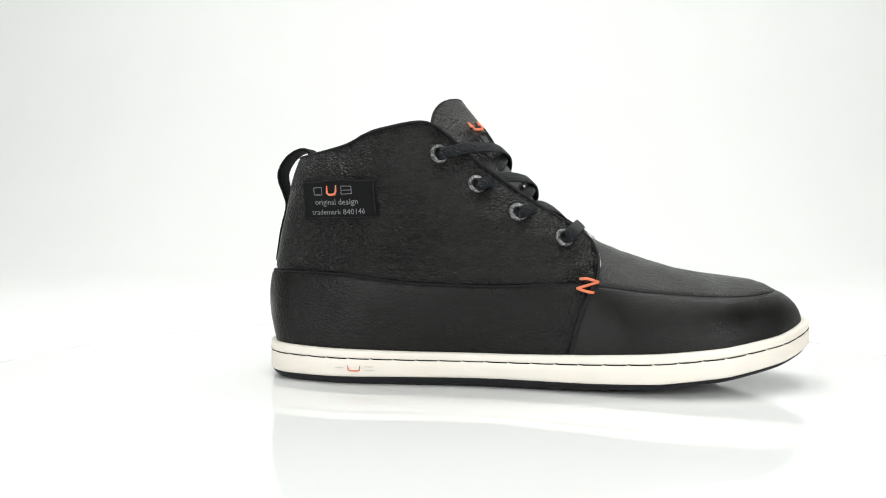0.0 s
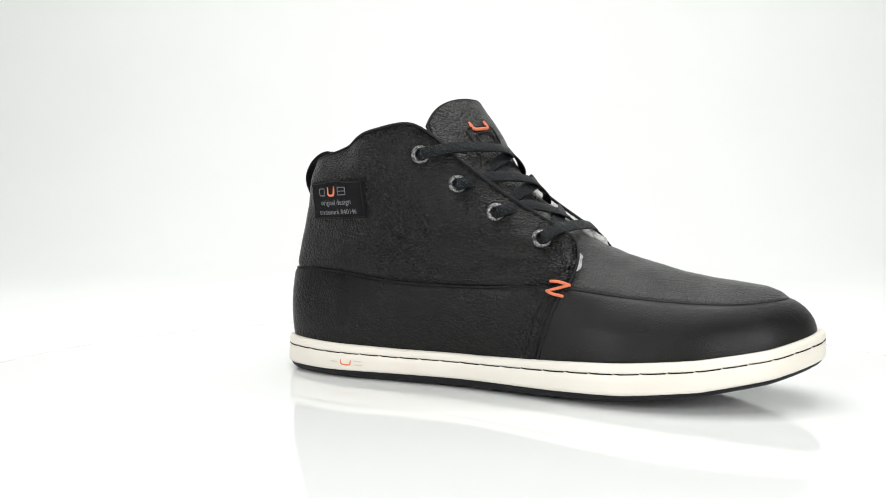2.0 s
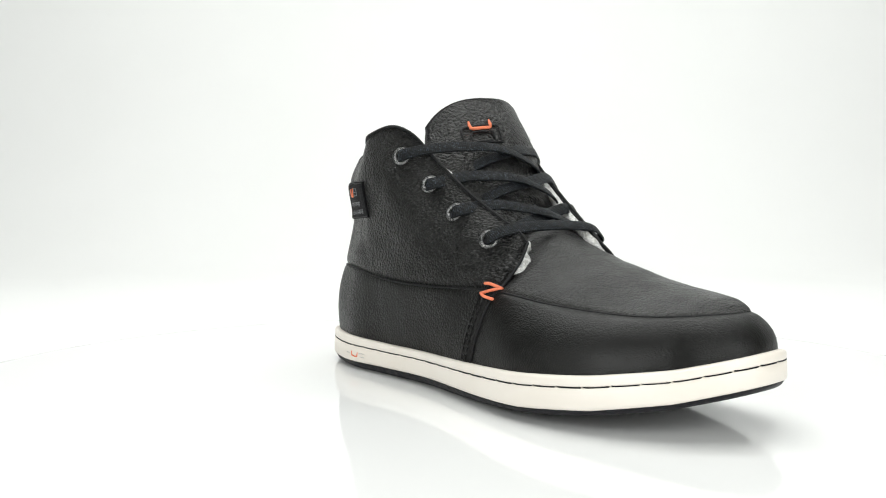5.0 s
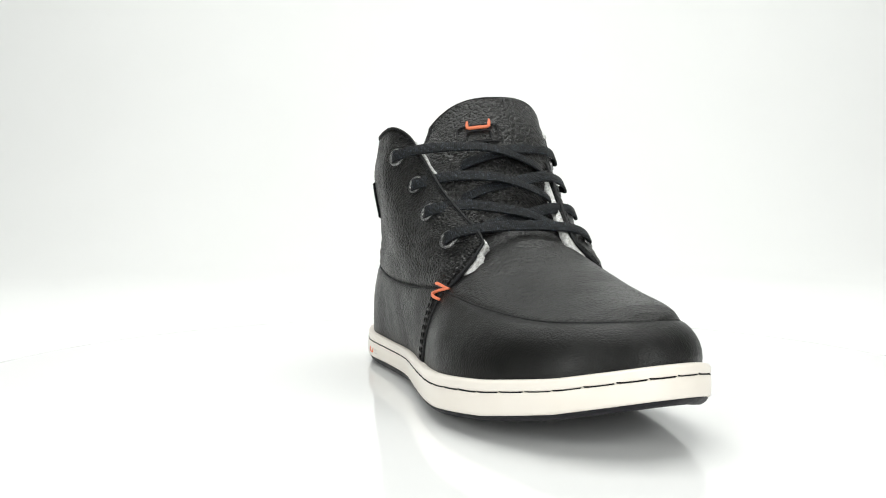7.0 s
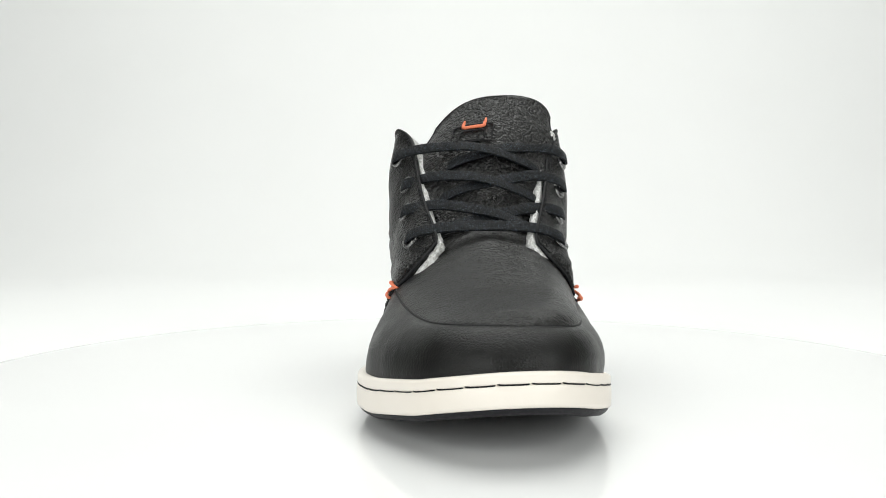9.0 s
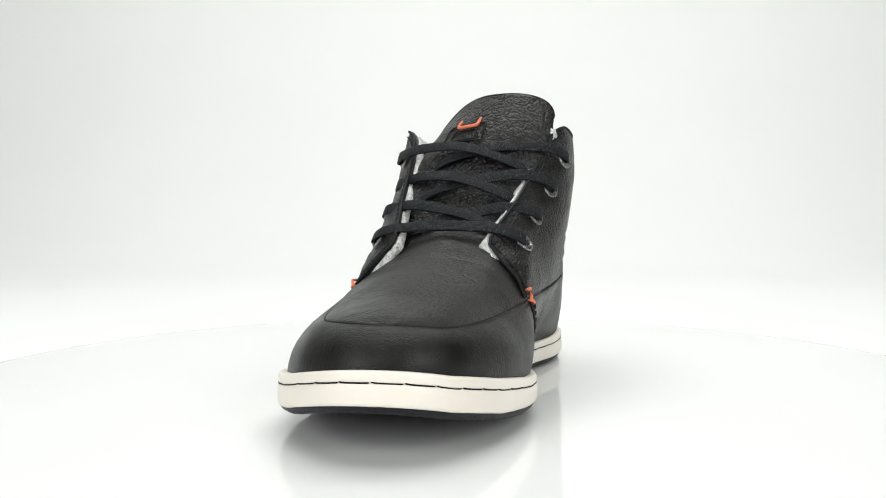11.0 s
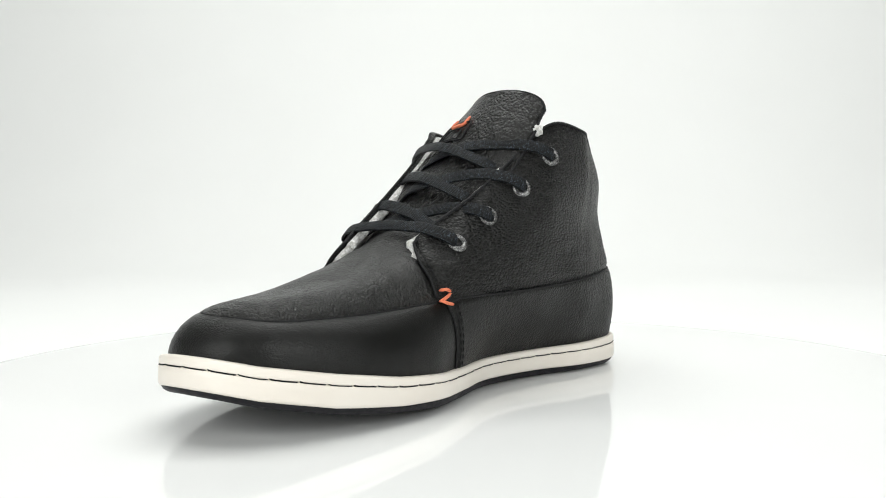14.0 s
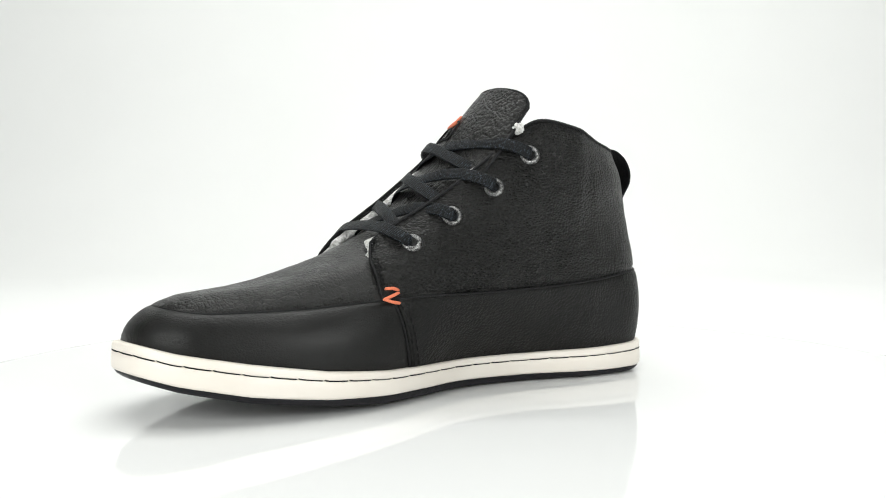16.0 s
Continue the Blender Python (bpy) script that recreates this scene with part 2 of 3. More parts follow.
# ---- the shoe ----
OUTLINE = [V(x, y, 0) for x, y in (
    (-112, 11), (-108, -8), (-96.6, -26.7), (-61, -38), (-20.6, -37.2), (19.2, -37.3), (59.7, -43.3), (100, -48.3), (130, -43.9), (155, -32.4),
    (175.5, -16), (188, 7.6), (184, 32), (167, 49), (140, 58), (110, 61.7), (80, 59.6), (50, 49), (20, 38), (-20, 37), (-60, 44), (-94.7, 41), (-107.5, 25.5))]
SEAM = [V(*p) for p in (
    (-110, 8, 57.3), (-104, -11, 57.4), (-89, -22, 57.5), (-61, -31, 57), (-22, -35.5, 53), (22, -37, 52), (68, -34, 53), (101, -28.8, 49.1), (127.4, -22.8, 47), (147.1, -16, 46.4),
    (161.3, -6.6, 47.1), (170.9, 10.1, 47.9), (168.9, 28.2, 47.7), (157.4, 40.9, 46.1), (137.9, 46.3, 45.9), (110, 49.2, 46.4), (78, 52.7, 48.7), (50, 54, 50), (20, 53.2, 50), (-20, 51, 51), (-60, 48, 53.5), (-90, 39.3, 56.5), (-105, 26, 57))]
SOLE_TOP = [(-112, 17.7), (-90, 16.4), (-70, 15.7), (-20, 14.8), (30, 15.1), (70, 16.6), (105, 19.1), (140, 23.2), (170, 28.0), (190, 33.0)]
SOLE_LOW = [(-112, 3.2), (-95, 2.0), (-70, 2.0), (-20, 2.7), (30, 3.5), (70, 4.0), (105, 5.5), (140, 9.1), (170, 14.7), (190, 20.4)]
OUTSOLE_LOW = [(-112, 0.2), (-98, -1.5), (-90, -1.8), (-20, -1.7), (40, -1.1), (62, -0.6), (80, 0.2), (105, 2.1), (140, 6.0), (170, 11.5), (190, 17.0)]
TILT_TOP = [(-112, -1.6), (0, -1.5), (70, -1.1), (105, -0.4), (140, 0.9), (190, 2.4)]
TILT_LOW = [(-112, -0.4), (0, -0.3), (70, 0.3), (130, 0.9), (190, 2.2)]
TILT_OUT = [(-112, 0.0), (80, 0.0), (130, 0.6), (190, 1.8)]
N_LOOP = 276


def height(p, low, tilt):
    """The height of an edge of the sole at p; the sole rolls up to the inner side at the toe."""
    return table(p.x, low) + table(p.x, tilt) * (p.y - 8) / 50


def loop_frame(s):
    """The outline's point and its outward way in the plan."""
    p = spline(OUTLINE, s, True)
    t = spline(OUTLINE, s + 0.002, True) - spline(OUTLINE, s - 0.002, True)
    return p, V(-t.y, t.x, 0).normalized() * (1 if V(-t.y, t.x, 0).dot(p - V(40 if p.x > 40 else max(p.x, -80), 8, 0)) > 0 else -1)


def sole_ring(rows, low, top, tilt_low, tilt_top):
    """Rows of (inset, share of the height) as rings round the sole."""
    rings = []
    for inset, share in rows:
        ring = []
        for k in range(N_LOOP):
            p, n = loop_frame(k / N_LOOP)
            z0, z1 = height(p, low, tilt_low), height(p, top, tilt_top)
            q = p - n * inset
            ring.append(V(q.x, q.y, z0 + (z1 - z0) * share))
        rings.append(ring)
    return rings


def rings_mesh(name, rings, mat, cap=(True, True)):
    n, verts, faces = len(rings[0]), [p * 0.001 for r in rings for p in r], []
    for i in range(len(rings) - 1):
        faces += [(i * n + k, i * n + (k + 1) % n, (i + 1) * n + (k + 1) % n, (i + 1) * n + k) for k in range(n)]
    for i, want in ((0, cap[0]), (len(rings) - 1, cap[1])):
        if want:
            verts.append(sum((p * 0.001 for p in rings[i]), V(0, 0, 0)) / n)
            c = len(verts) - 1
            faces += [(i * n + k, i * n + (k + 1) % n, c) for k in range(n)]
    return mesh_of(name, verts, faces, mat)


def build_sole(shoe):
    rows = [(3.0, 0.0), (1.0, 0.005), (0.25, 0.05), (0.0, 0.14), (0.0, 0.4), (0.1, 0.635), (0.3, 0.655), (0.85, 0.67), (0.85, 0.69), (0.4, 0.705),
            (0.3, 0.75), (0.3, 0.9), (0.7, 0.965), (1.6, 1.0), (3.2, 1.01), (6.0, 0.96)]
    sole = part("midsole", rings_mesh("midsole", sole_ring(rows, SOLE_LOW, SOLE_TOP, TILT_LOW, TILT_TOP), WHITE_RUBBER), shoe, "off-white rubber cupsole sidewall with a stitched groove")
    rows = [(11.0, 0.02), (6.5, 0.0), (3.8, 0.12), (2.0, 0.5), (1.2, 0.9), (1.4, 1.06), (4, 1.1)]
    part("outsole", rings_mesh("outsole", sole_ring(rows, OUTSOLE_LOW, SOLE_LOW, TILT_OUT, TILT_LOW), OUTSOLE), shoe, "thin black rubber outsole with toe spring")
    # dashes of thread in the groove
    ends, total, last = [], 0.0, None
    for k in range(4 * N_LOOP + 1):
        p, n = loop_frame(k / (4 * N_LOOP))
        z0, z1 = height(p, SOLE_LOW, TILT_LOW), height(p, SOLE_TOP, TILT_TOP)
        q = V((p - n * 0.55).x, (p - n * 0.55).y, z0 + (z1 - z0) * 0.68)
        total += (q - last).length if last else 0.0
        last = q
        ends.append((total, q))
    count = 58
    step = total / count
    dist = [e[0] for e in ends]

    def along(d):
        d = d % total
        i = min(max(int(np.searchsorted(dist, d)), 1), len(ends) - 1)
        (d0, a), (d1, b) = ends[i - 1], ends[i]
        return a.lerp(b, (d - d0) / max(d1 - d0, 1e-6))

    for k in range(count):
        a = k * step
        path = [along(a + step * f) + V(0, 0, dz) for f, dz in ((0.0, 0.5), (0.05, 0.25), (0.2, 0), (0.45, -0.15), (0.7, -0.15), (0.9, -0.05), (0.955, 0.1))]
        part("stitch", tube("stitch", path, 0.28 + 0.14 * random.random(), BLACK_THREAD, sides=5), sole)
    # small moulded mark on the sidewall
    u = [(-54.5, 8.7), (-54.2, 6.5), (-53.1, 6.0), (-49.4, 5.9), (-48.2, 6.3), (-47.9, 8.5)]

    def on_wall(x, z):
        best = min(((loop_frame(0.1 + 0.1 * k / 60)[0], k) for k in range(60)), key=lambda e: abs(e[0].x - x))[1]
        p, n = loop_frame(0.1 + 0.1 * best / 60)
        return V(x, p.y, z) + n * 0.1
    part("side_mark", tube("side_mark", [on_wall(x, z) for x, z in u], 0.42, THREAD, sides=6), sole, "small orange bracket mark")
    for x0, x1, z in ((-61.5, -57, 7.3), (-45.5, -40.5, 8.2), (-45.5, -40, 6.2)):
        part("side_mark", tube("side_mark", [on_wall(x0 + (x1 - x0) * f, z) for f in (0, 0.5, 1)], 0.3, GREY_SOFT, sides=6), sole, "pale moulded bar")


GREY_SOFT = material("pale_grey_rubber", (0.62, 0.6, 0.57), 0.5)[0]


def inside(p):
    """A point on the foot's axis under p, to tell the outside of the upper."""
    x = min(max(p.x, -78), 150)
    if p.z > 57 and p.x < 75:
        return V(min(max(p.x - 12, -65), 20), 9, min(p.z, 75 if p.x > 20 else 200) - 12)
    return V(min(x, 140), 9, 25)


def crease(d, deep=1.5, wide=1.3):
    return deep * math.exp(-(d / wide) ** 2)


def band_point(s, v, bulge):
    """The lower panels: from the sole's top at v = 0 to the seam at v = 1."""
    p, n = loop_frame(s)
    b = p - n * 3.9
    b.z = height(p, SOLE_TOP, TILT_TOP) - 2.0
    top = spline(SEAM, s, True)
    m = b.lerp(top, 0.5) + n * bulge + V(0, 0, 0.35 * bulge)
    q = b * ((1 - v) * (1 - 2 * v)) + m * (4 * v * (1 - v)) + top * (v * (2 * v - 1))
    return q - n * crease((1 - v) * (top - b).length)


def toe_bulge(s):
    p = spline(OUTLINE, s, True)
    return 1.3 + 1.7 * smooth01((-70 - p.x) / 30) + 3.4 * smooth01((p.x - 50) / 50) + 1.2 * smooth01((p.x - 150) / 30) - 2.6 * smooth01((p.x - 120) / 65)


def seam_param(x, side):
    """The seam loop's place with that x, on the outer (-1) or inner (1) side."""
    rng = (0.0, 0.48) if side < 0 else (0.52, 1.0)
    ks = [rng[0] + (rng[1] - rng[0]) * k / 400 for k in range(401)]
    return min(ks, key=lambda s: abs(spline(SEAM, s, True).x - x))


def outline_param(x, side):
    rng = (0.0, 0.48) if side < 0 else (0.52, 1.0)
    ks = [rng[0] + (rng[1] - rng[0]) * k / 400 for k in range(401)]
    return min(ks, key=lambda s: abs(spline(OUTLINE, s, True).x - x))


# the vertical seams, where the toe wall meets the heel panel: parameter at the sole and at the seam line
CUT = {-1: (outline_param(60, -1), seam_param(73, -1)), 1: (outline_param(56, 1), seam_param(70, 1))}


def build_lower(shoe):
    rows = [0, 0.08, 0.2, 0.35, 0.5, 0.65, 0.78, 0.88, 0.93, 0.96, 0.98, 1.0]
    grid = []
    for k in range(150):
        f = k / 149
        col = []
        for v in rows:
            a, b = (c[0] + (c[1] - c[0]) * v for c in (CUT[-1], CUT[1]))
            col.append(band_point(a - 0.004 + (b - a + 0.008) * f, v, toe_bulge(a + (b - a) * f)))
        grid.append(col)
    part("toe_wall", slab("toe_wall", grid, 1.6, TOE, inward=inside), shoe, "smooth black leather toe wall")
    grid = []
    for k in range(150):
        f = k / 149
        col = []
        for v in rows:
            a, b = CUT[1][0] + (CUT[1][1] - CUT[1][0]) * v, CUT[-1][0] + (CUT[-1][1] - CUT[-1][0]) * v + 1.0
            s = a + (b - a) * f
            n = loop_frame(s)[1]
            col.append(band_point(s, v, toe_bulge(s)) + n * ((0.3 + 0.85 * smooth01(1 - min(f, 1 - f) * 12)) * (1 - crease(min(f, 1 - f) * 430, 1.0, 0.8))))
        grid.append(col)
    panel = part("heel_panel", slab("heel_panel", grid, 1.8, SMOOTH, inward=inside), shoe, "smooth black leather heel panel")
    # two rows of thread down each vertical seam
    for side in (-1, 1):
        for off in (0.0035, 0.0075):
            for k in range(9):
                pts = []
                for f in (0.1, 0.5, 0.8):
                    v = 0.06 + (k + f) * 0.096
                    s = CUT[side][0] + (CUT[side][1] - CUT[side][0]) * v + side * off
                    pts.append(band_point(s, v, toe_bulge(s)) + loop_frame(s)[1] * 1.3)
                part("stitch", tube("stitch", pts, 0.32, BLACK_THREAD, sides=5), panel)


def build_seams(shoe):
    """Dark cords laid in the grooves between the panels to draw their shade."""
    front = [CUT[-1][1] + (CUT[1][1] - CUT[-1][1]) * k / 160 for k in range(161)]
    rear = [CUT[1][1] + (CUT[-1][1] + 1 - CUT[1][1]) * k / 160 for k in range(161)]
    for name, run, deep in (("apron_groove_shade", front, 0.75), ("quarter_groove_shade", rear, 0.45)):
        line = [spline(SEAM, q, True) - loop_frame(q)[1] * deep - V(0, 0, 0.5) for q in run]
        part(name, tube(name, line, 0.6, PIPING), shoe, "added dark cord for the seam's shaded line")
    for side in (-1, 1):
        line = []
        for k in range(31):
            v = 0.02 + 0.95 * k / 30
            q = CUT[side][0] + (CUT[side][1] - CUT[side][0]) * v - side * 0.0008
            line.append(band_point(q, v, toe_bulge(q)) + loop_frame(q)[1] * 0.35)
        part("side_seam_shade", tube("side_seam_shade", line, 0.7, PIPING), shoe, "added dark cord for the seam's shaded line")


# the quarters, column by column from the heel to the lace edge: the seam's x, then waist, shoulder and top points
QUARTER = {
    -1: [
        (-110, (-104.2, 7, 84), (-98.3, 7, 107), (-92.4, 7, 121.5)),
        (-102, (-98.2, -9, 84), (-94.4, -8.1, 106), (-88.8, -9.3, 120.5)),
        (-87, (-84.3, -18.6, 85), (-82.5, -22.3, 107), (-77.9, -18.6, 122)),
        (-61, (-60.7, -28.6, 85), (-60.5, -32.2, 107), (-58.5, -24.5, 126.5)),
        (-45, (-48, -32.6, 85), (-47.5, -37, 109), (-46.5, -32.5, 131)),
        (-29, (-36.1, -35.6, 85), (-36.3, -39.3, 110), (-35.5, -36.8, 134)),
        (1, (-7, -38.8, 85), (-14, -39.9, 110), (-15.1, -35, 137.3)),
        (22, (10.3, -37.8, 85), (0.3, -34.8, 110), (-4.2, -28.2, 132)),
        (40, (27.2, -34, 82), (17.3, -28.8, 101), (11.6, -24.5, 118)),
        (56, (46.1, -32.5, 73), (40.3, -28, 88), (38.4, -20, 98)),
        (68, (66, -30, 64), (64, -22, 75), (66, -13.5, 80.5)),
        (75, (76, -27, 59), (76, -20, 67), (72.5, -13, 75))],
    1: [
        (-110, (-104.2, 7, 84), (-98.3, 7, 107), (-92.4, 7, 121.8)),
        (-105, (-101.6, 21.6, 84), (-97.2, 19.9, 106.6), (-89.9, 20.5, 124)),
        (-89, (-86.9, 33.9, 85), (-84.3, 35.7, 107.8), (-79.6, 32.5, 125.8)),
        (-62, (-61.7, 45.8, 85), (-61.3, 48.6, 107.4), (-60.1, 44.5, 128.6)),
        (-46, (-48.5, 50.6, 85), (-48.8, 53.6, 109), (-48.5, 51, 131.5)),
        (-30, (-35.9, 54.3, 85), (-36.6, 57.6, 110), (-36.9, 56.5, 134)),
        (0, (-7, 58.6, 85), (-14, 59.7, 110), (-15.4, 55.5, 137.3)),
        (22, (10, 57.7, 85), (-0.2, 57, 110), (-4.4, 50.3, 132)),
        (40, (26.9, 54.2, 82), (16.7, 51.2, 101), (11.6, 47, 118)),
        (56, (45.9, 51.9, 73), (39.7, 47.8, 88), (38.3, 42, 98)),
        (68, (66, 52, 64), (64, 44, 75), (66, 35.5, 80.5)),
        (75, (76, 49, 59), (76, 42, 67), (72.5, 35, 75))]}


def quarter_columns(side):
    cols = []
    for k, (x, *rest) in enumerate(QUARTER[side]):
        foot = spline(SEAM, seam_param(x, side), True) if k else V(-110, 7, 57.3)
        cols.append([foot] + [V(*p) for p in rest])
    return cols


TUFT = V(-3.5, 50, 132)


def quarter_point(cols, u, v):
    return spline([spline([c[k] for c in cols], u) for k in range(4)], v)


def build_quarter(shoe, side):
    cols = quarter_columns(side)
    us = [k / 110 for k in range(111)]
    vs = [0, 0.012, 0.03, 0.06] + [0.1 + 0.8 * k / 26 for k in range(27)] + [0.94, 0.965, 0.985, 1.0]
    grid = []
    for u in us:
        col = []
        for v in vs:
            p = quarter_point(cols, u, v)
            away = (p - inside(p)).normalized()
            # soft folds at the ankle and a rolled edge
            fold = 1.35 * noise.noise(V(p.x * 0.03, side * 3.0, p.z * 0.25)) * smooth01((90 - p.z) / 20) * smooth01((p.z - 56) / 8) * smooth01((p.x + 95) / 30) + 0.6 * noise.noise(p * 0.035) + 0.3 * noise.noise(p * 0.11)
            edge = crease((1 - v) * 60, 1.0, 1.6) + crease(v * 60, 1.6, 1.4) + crease((1 - u) * 60, 0.9, 1.2)
            col.append(p + away * (0.5 + fold - edge))
        grid.append(col)
    name = "quarter"
    me = slab(name, grid, 2.2, LEATHER, inward=inside)
    ob = part(name, me, shoe, "pebbled black leather quarter with four metal eyelets")
    # fleece lining: a thick inner sheet with a lumpy edge past the lace opening
    lin = []
    for k in range(91):
        col = []
        for j in range(41):
            u, v = k / 90, 0.02 + 0.955 * j / 40
            p = quarter_point(cols, u, v)
            away = (p - inside(p)).normalized()
            e1 = smooth01((u - 0.6) / 0.2)
            over = V(1.0, -0.7 * side, 0.7) * ((0.7 if side < 0 else 1.8) * e1 * smooth01((v - 0.8) / 0.2)) + V(2.3 if side > 0 else 1.2, -1.2 * side, 0.5) * smooth01((u - 0.92) / 0.08)
            lump = 1.5 * noise.noise(p * 0.45) + 0.8 * noise.noise(p * 1.2)
            col.append(p + over - away * (2.6 + 0.5 * lump) + V(0.7 * lump, 0, 0.3 * lump))
        lin.append(col)
    part("lining", slab("lining", lin, 4.2, FLEECE, inward=inside), shoe, "off-white fleece lining")
    if side > 0:
        bm = bmesh.new()
        bmesh.ops.create_icosphere(bm, subdivisions=3, radius=3.4)
        for w in bm.verts:
            w.co = (TUFT + w.co * (1 + 0.35 * noise.noise(w.co * 0.7))) * 0.001
        tuft = bpy.data.meshes.new("fleece_tuft")
        bm.to_mesh(tuft)
        bm.free()
        tuft.materials.append(FLEECE)
        part("fleece_tuft", tuft, shoe, "tuft of white fleece at the collar")
    # rolled piping on the collar and lace edge
    rim = [quarter_point(cols, k / 150, 0.993) for k in range(151)] + [quarter_point(cols, 1.0, 1 - k / 30) for k in range(2, 30)]
    rim = [p + (p - inside(p)).normalized() * 0.1 for p in rim]
    part("piping", tube("piping", rim, 0.75, PIPING), ob)
    # stitching just inside the lace edge and down the front of the flap
    span = [(0.56 + 0.415 * k / 34, 0.955) for k in range(35)] + [(0.978, 0.92 - 0.8 * k / 12) for k in range(13)]
    for k in range(len(span) - 1):
        a, b = (quarter_point(cols, *e) for e in span[k:k + 2])
        line = [a.lerp(b, f) + (a - inside(a)).normalized() * h for f, h in ((0.12, 0.3), (0.3, 0.75), (0.7, 0.75), (0.88, 0.3))]
        part("stitch", tube("stitch", line, 0.36, BLACK_THREAD, sides=5), ob)
    return ob, me, cols


def build_vamp(shoe):
    """The plug over the toes, from the seam up to the ridge and back under the tongue."""
    lat0, med0, tip = seam_param(42, -1), seam_param(42, 1), 0.5 * (seam_param(170.5, -1) + seam_param(169, 1))
    ridge = [(30, 92), (50, 87), (62, 81), (75, 74.7), (89, 68.7), (104, 63.8), (120, 58.9), (135, 56), (150, 54.2), (160, 52.9), (167, 50.5), (171, 47.8)]
    grid = []
    for k in range(101):
        f = (k / 100) ** 0.85
        a, b = spline(SEAM, lat0 + (tip - lat0) * f, True), spline(SEAM, med0 + (tip - med0) * f, True)
        mid = (a + b) * 0.5
        rise = table(mid.x, ridge) - mid.z
        if k == 100:
            rise = 0
        col = []
        for j in range(41):
            w = j / 20 - 1
            p = a.lerp(b, j / 40)
            apex = table(mid.x, [(70, 0.09), (120, 0.42), (165, 0.22)])
            off = (w - apex) / (1 + apex if w < apex else 1 - apex)
            power = table(mid.x, [(70, 1.6), (120, 2.4), (165, 1.8)]) if off < 0 else table(mid.x, [(70, 3.5), (120, 4.0), (165, 3.6)])
            arch = 1 - abs(off) ** power
            ins = crease((1 - abs(w)) * (b - a).length * 0.5, 1.0, 1.3)
            wr = 0.55 * noise.noise(V(p.x * 0.16, p.y * 0.045, 3)) * smooth01((125 - p.x) / 40) * arch
            col.append(V(p.x, p.y, p.z + rise * arch - ins + wr))
        grid.append(col)
    part("vamp", slab("vamp", grid, 1.8, VAMP, inward=lambda p: V(p.x, p.y, p.z - 30)), shoe, "creased black leather vamp with raised apron seam")


TONGUE = [V(*p) for p in ((72, 11, 72), (62.4, 11, 78.2), (49.6, 11, 86.5), (35.9, 12, 102.4), (22.6, 14, 119.5), (15.3, 16, 131.6), (8.8, 18, 140.8), (2.0, 20.5, 149.6), (-4, 22, 157))]


def tongue_point(v, w):
    """v up the tongue, w across it from -1 to 1."""
    vm = v * (0.957 + (0.03 * w - 0.085 * w ** 3.2 - 0.07 * w ** 9 if w > 0 else -0.06 * w * w - 0.15 * w ** 4))
    c = spline(TONGUE, vm)
    half = 27 + 9.5 * smooth01(v * 1.6) - 4 * smooth01((v - 0.75) / 0.25)
    lean = smooth01((v - 0.4) / 0.5)
    bend = (w - 0.25 * lean) / (1 + 0.25 * lean)
    return V(c.x - (10 + 7 * lean) * bend * bend - (7 if w > 0 else 5) * lean * w * w, c.y + half * w * (0.96 if w > 0 else 1.06 - 0.1 * lean), c.z - 3.5 * w * w)


def build_tongue(shoe):
    grid = [[tongue_point(j / 60, k / 20 - 1) + V(0.6, 0, 0.3) * noise.noise(tongue_point(j / 60, k / 20 - 1) * 0.07) for j in range(61)] for k in range(41)]
    me = slab("tongue", grid, 4.0, VAMP_PEBBLE, inward=lambda p: V(p.x - 30, 15, p.z - 20))
    ob = part("tongue", me, shoe, "pebbled black leather tongue, leaning inward")
    rim = [tongue_point(0.3 + 0.7 * k / 40, -1) for k in range(40)] + [tongue_point(1, k / 20 - 1) for k in range(41)] + [tongue_point(1 - 0.7 * k / 40, 1) for k in range(1, 41)]
    part("piping", tube("piping", [p + V(-0.8, 0, -0.2) for p in rim], 0.85, PIPING), ob)

    def on(x, y):
        """A place on the tongue: across and up, from the mark's middle."""
        p = tongue_point(0.727 + y / 105, (0.93 * x - 9.0) / 33)
        return p + V(0.86, 0, 0.5) * 0.5
    u = [(-5.7, 7.0), (-5.7, 3.0), (-5.5, 0.9), (-4.4, 0.0), (0, -0.1), (4.4, 0.0), (5.5, 0.9), (5.7, 3.0), (5.7, 7.0)]
    part("tongue_mark", tube("tongue_mark", [on(x, y - 0.5) for x, y in u], 1.0, THREAD), ob, "raised orange bracket mark")
    for box in ((-10.5, 10.5, -12, 1.8), (-6.5, 6.5, -11, -3.5)):
        x0, x1, y0, y1 = box
        ring = [(x0 + 1.5, y1), (x1 - 1.5, y1), (x1, y1 - 1.5), (x1, y0), (x0, y0), (x0, y1 - 1.5)]
        pts = []
        for k in range(6):
            a, b = ring[k], ring[(k + 1) % 6]
            pts += [on(a[0] + (b[0] - a[0]) * f, a[1] + (b[1] - a[1]) * f) for f in (0, 0.33, 0.66)]
        part("tongue_mark", tube("tongue_mark", pts, 0.45, PIPING, closed=True), ob, "embossed black frame")


VAMP_PEBBLE = leather("coarse_pebbled_leather", 0.5, 1.3, 0.34, (0.0032, 0.003, 0.0026), 600, (1, 1, 0.8), 0.5, 0.4)

EYELETS = {-1: ((-7, -33.5, 119.5), (12.2, -27.6, 103.5), (34.5, -28.2, 89.2), (58.2, -25.5, 76.0)),
           1: ((-6, 57.6, 118.6), (13.6, 54.2, 102.6), (35.5, 50, 88), (56.6, 47.4, 74.2))}


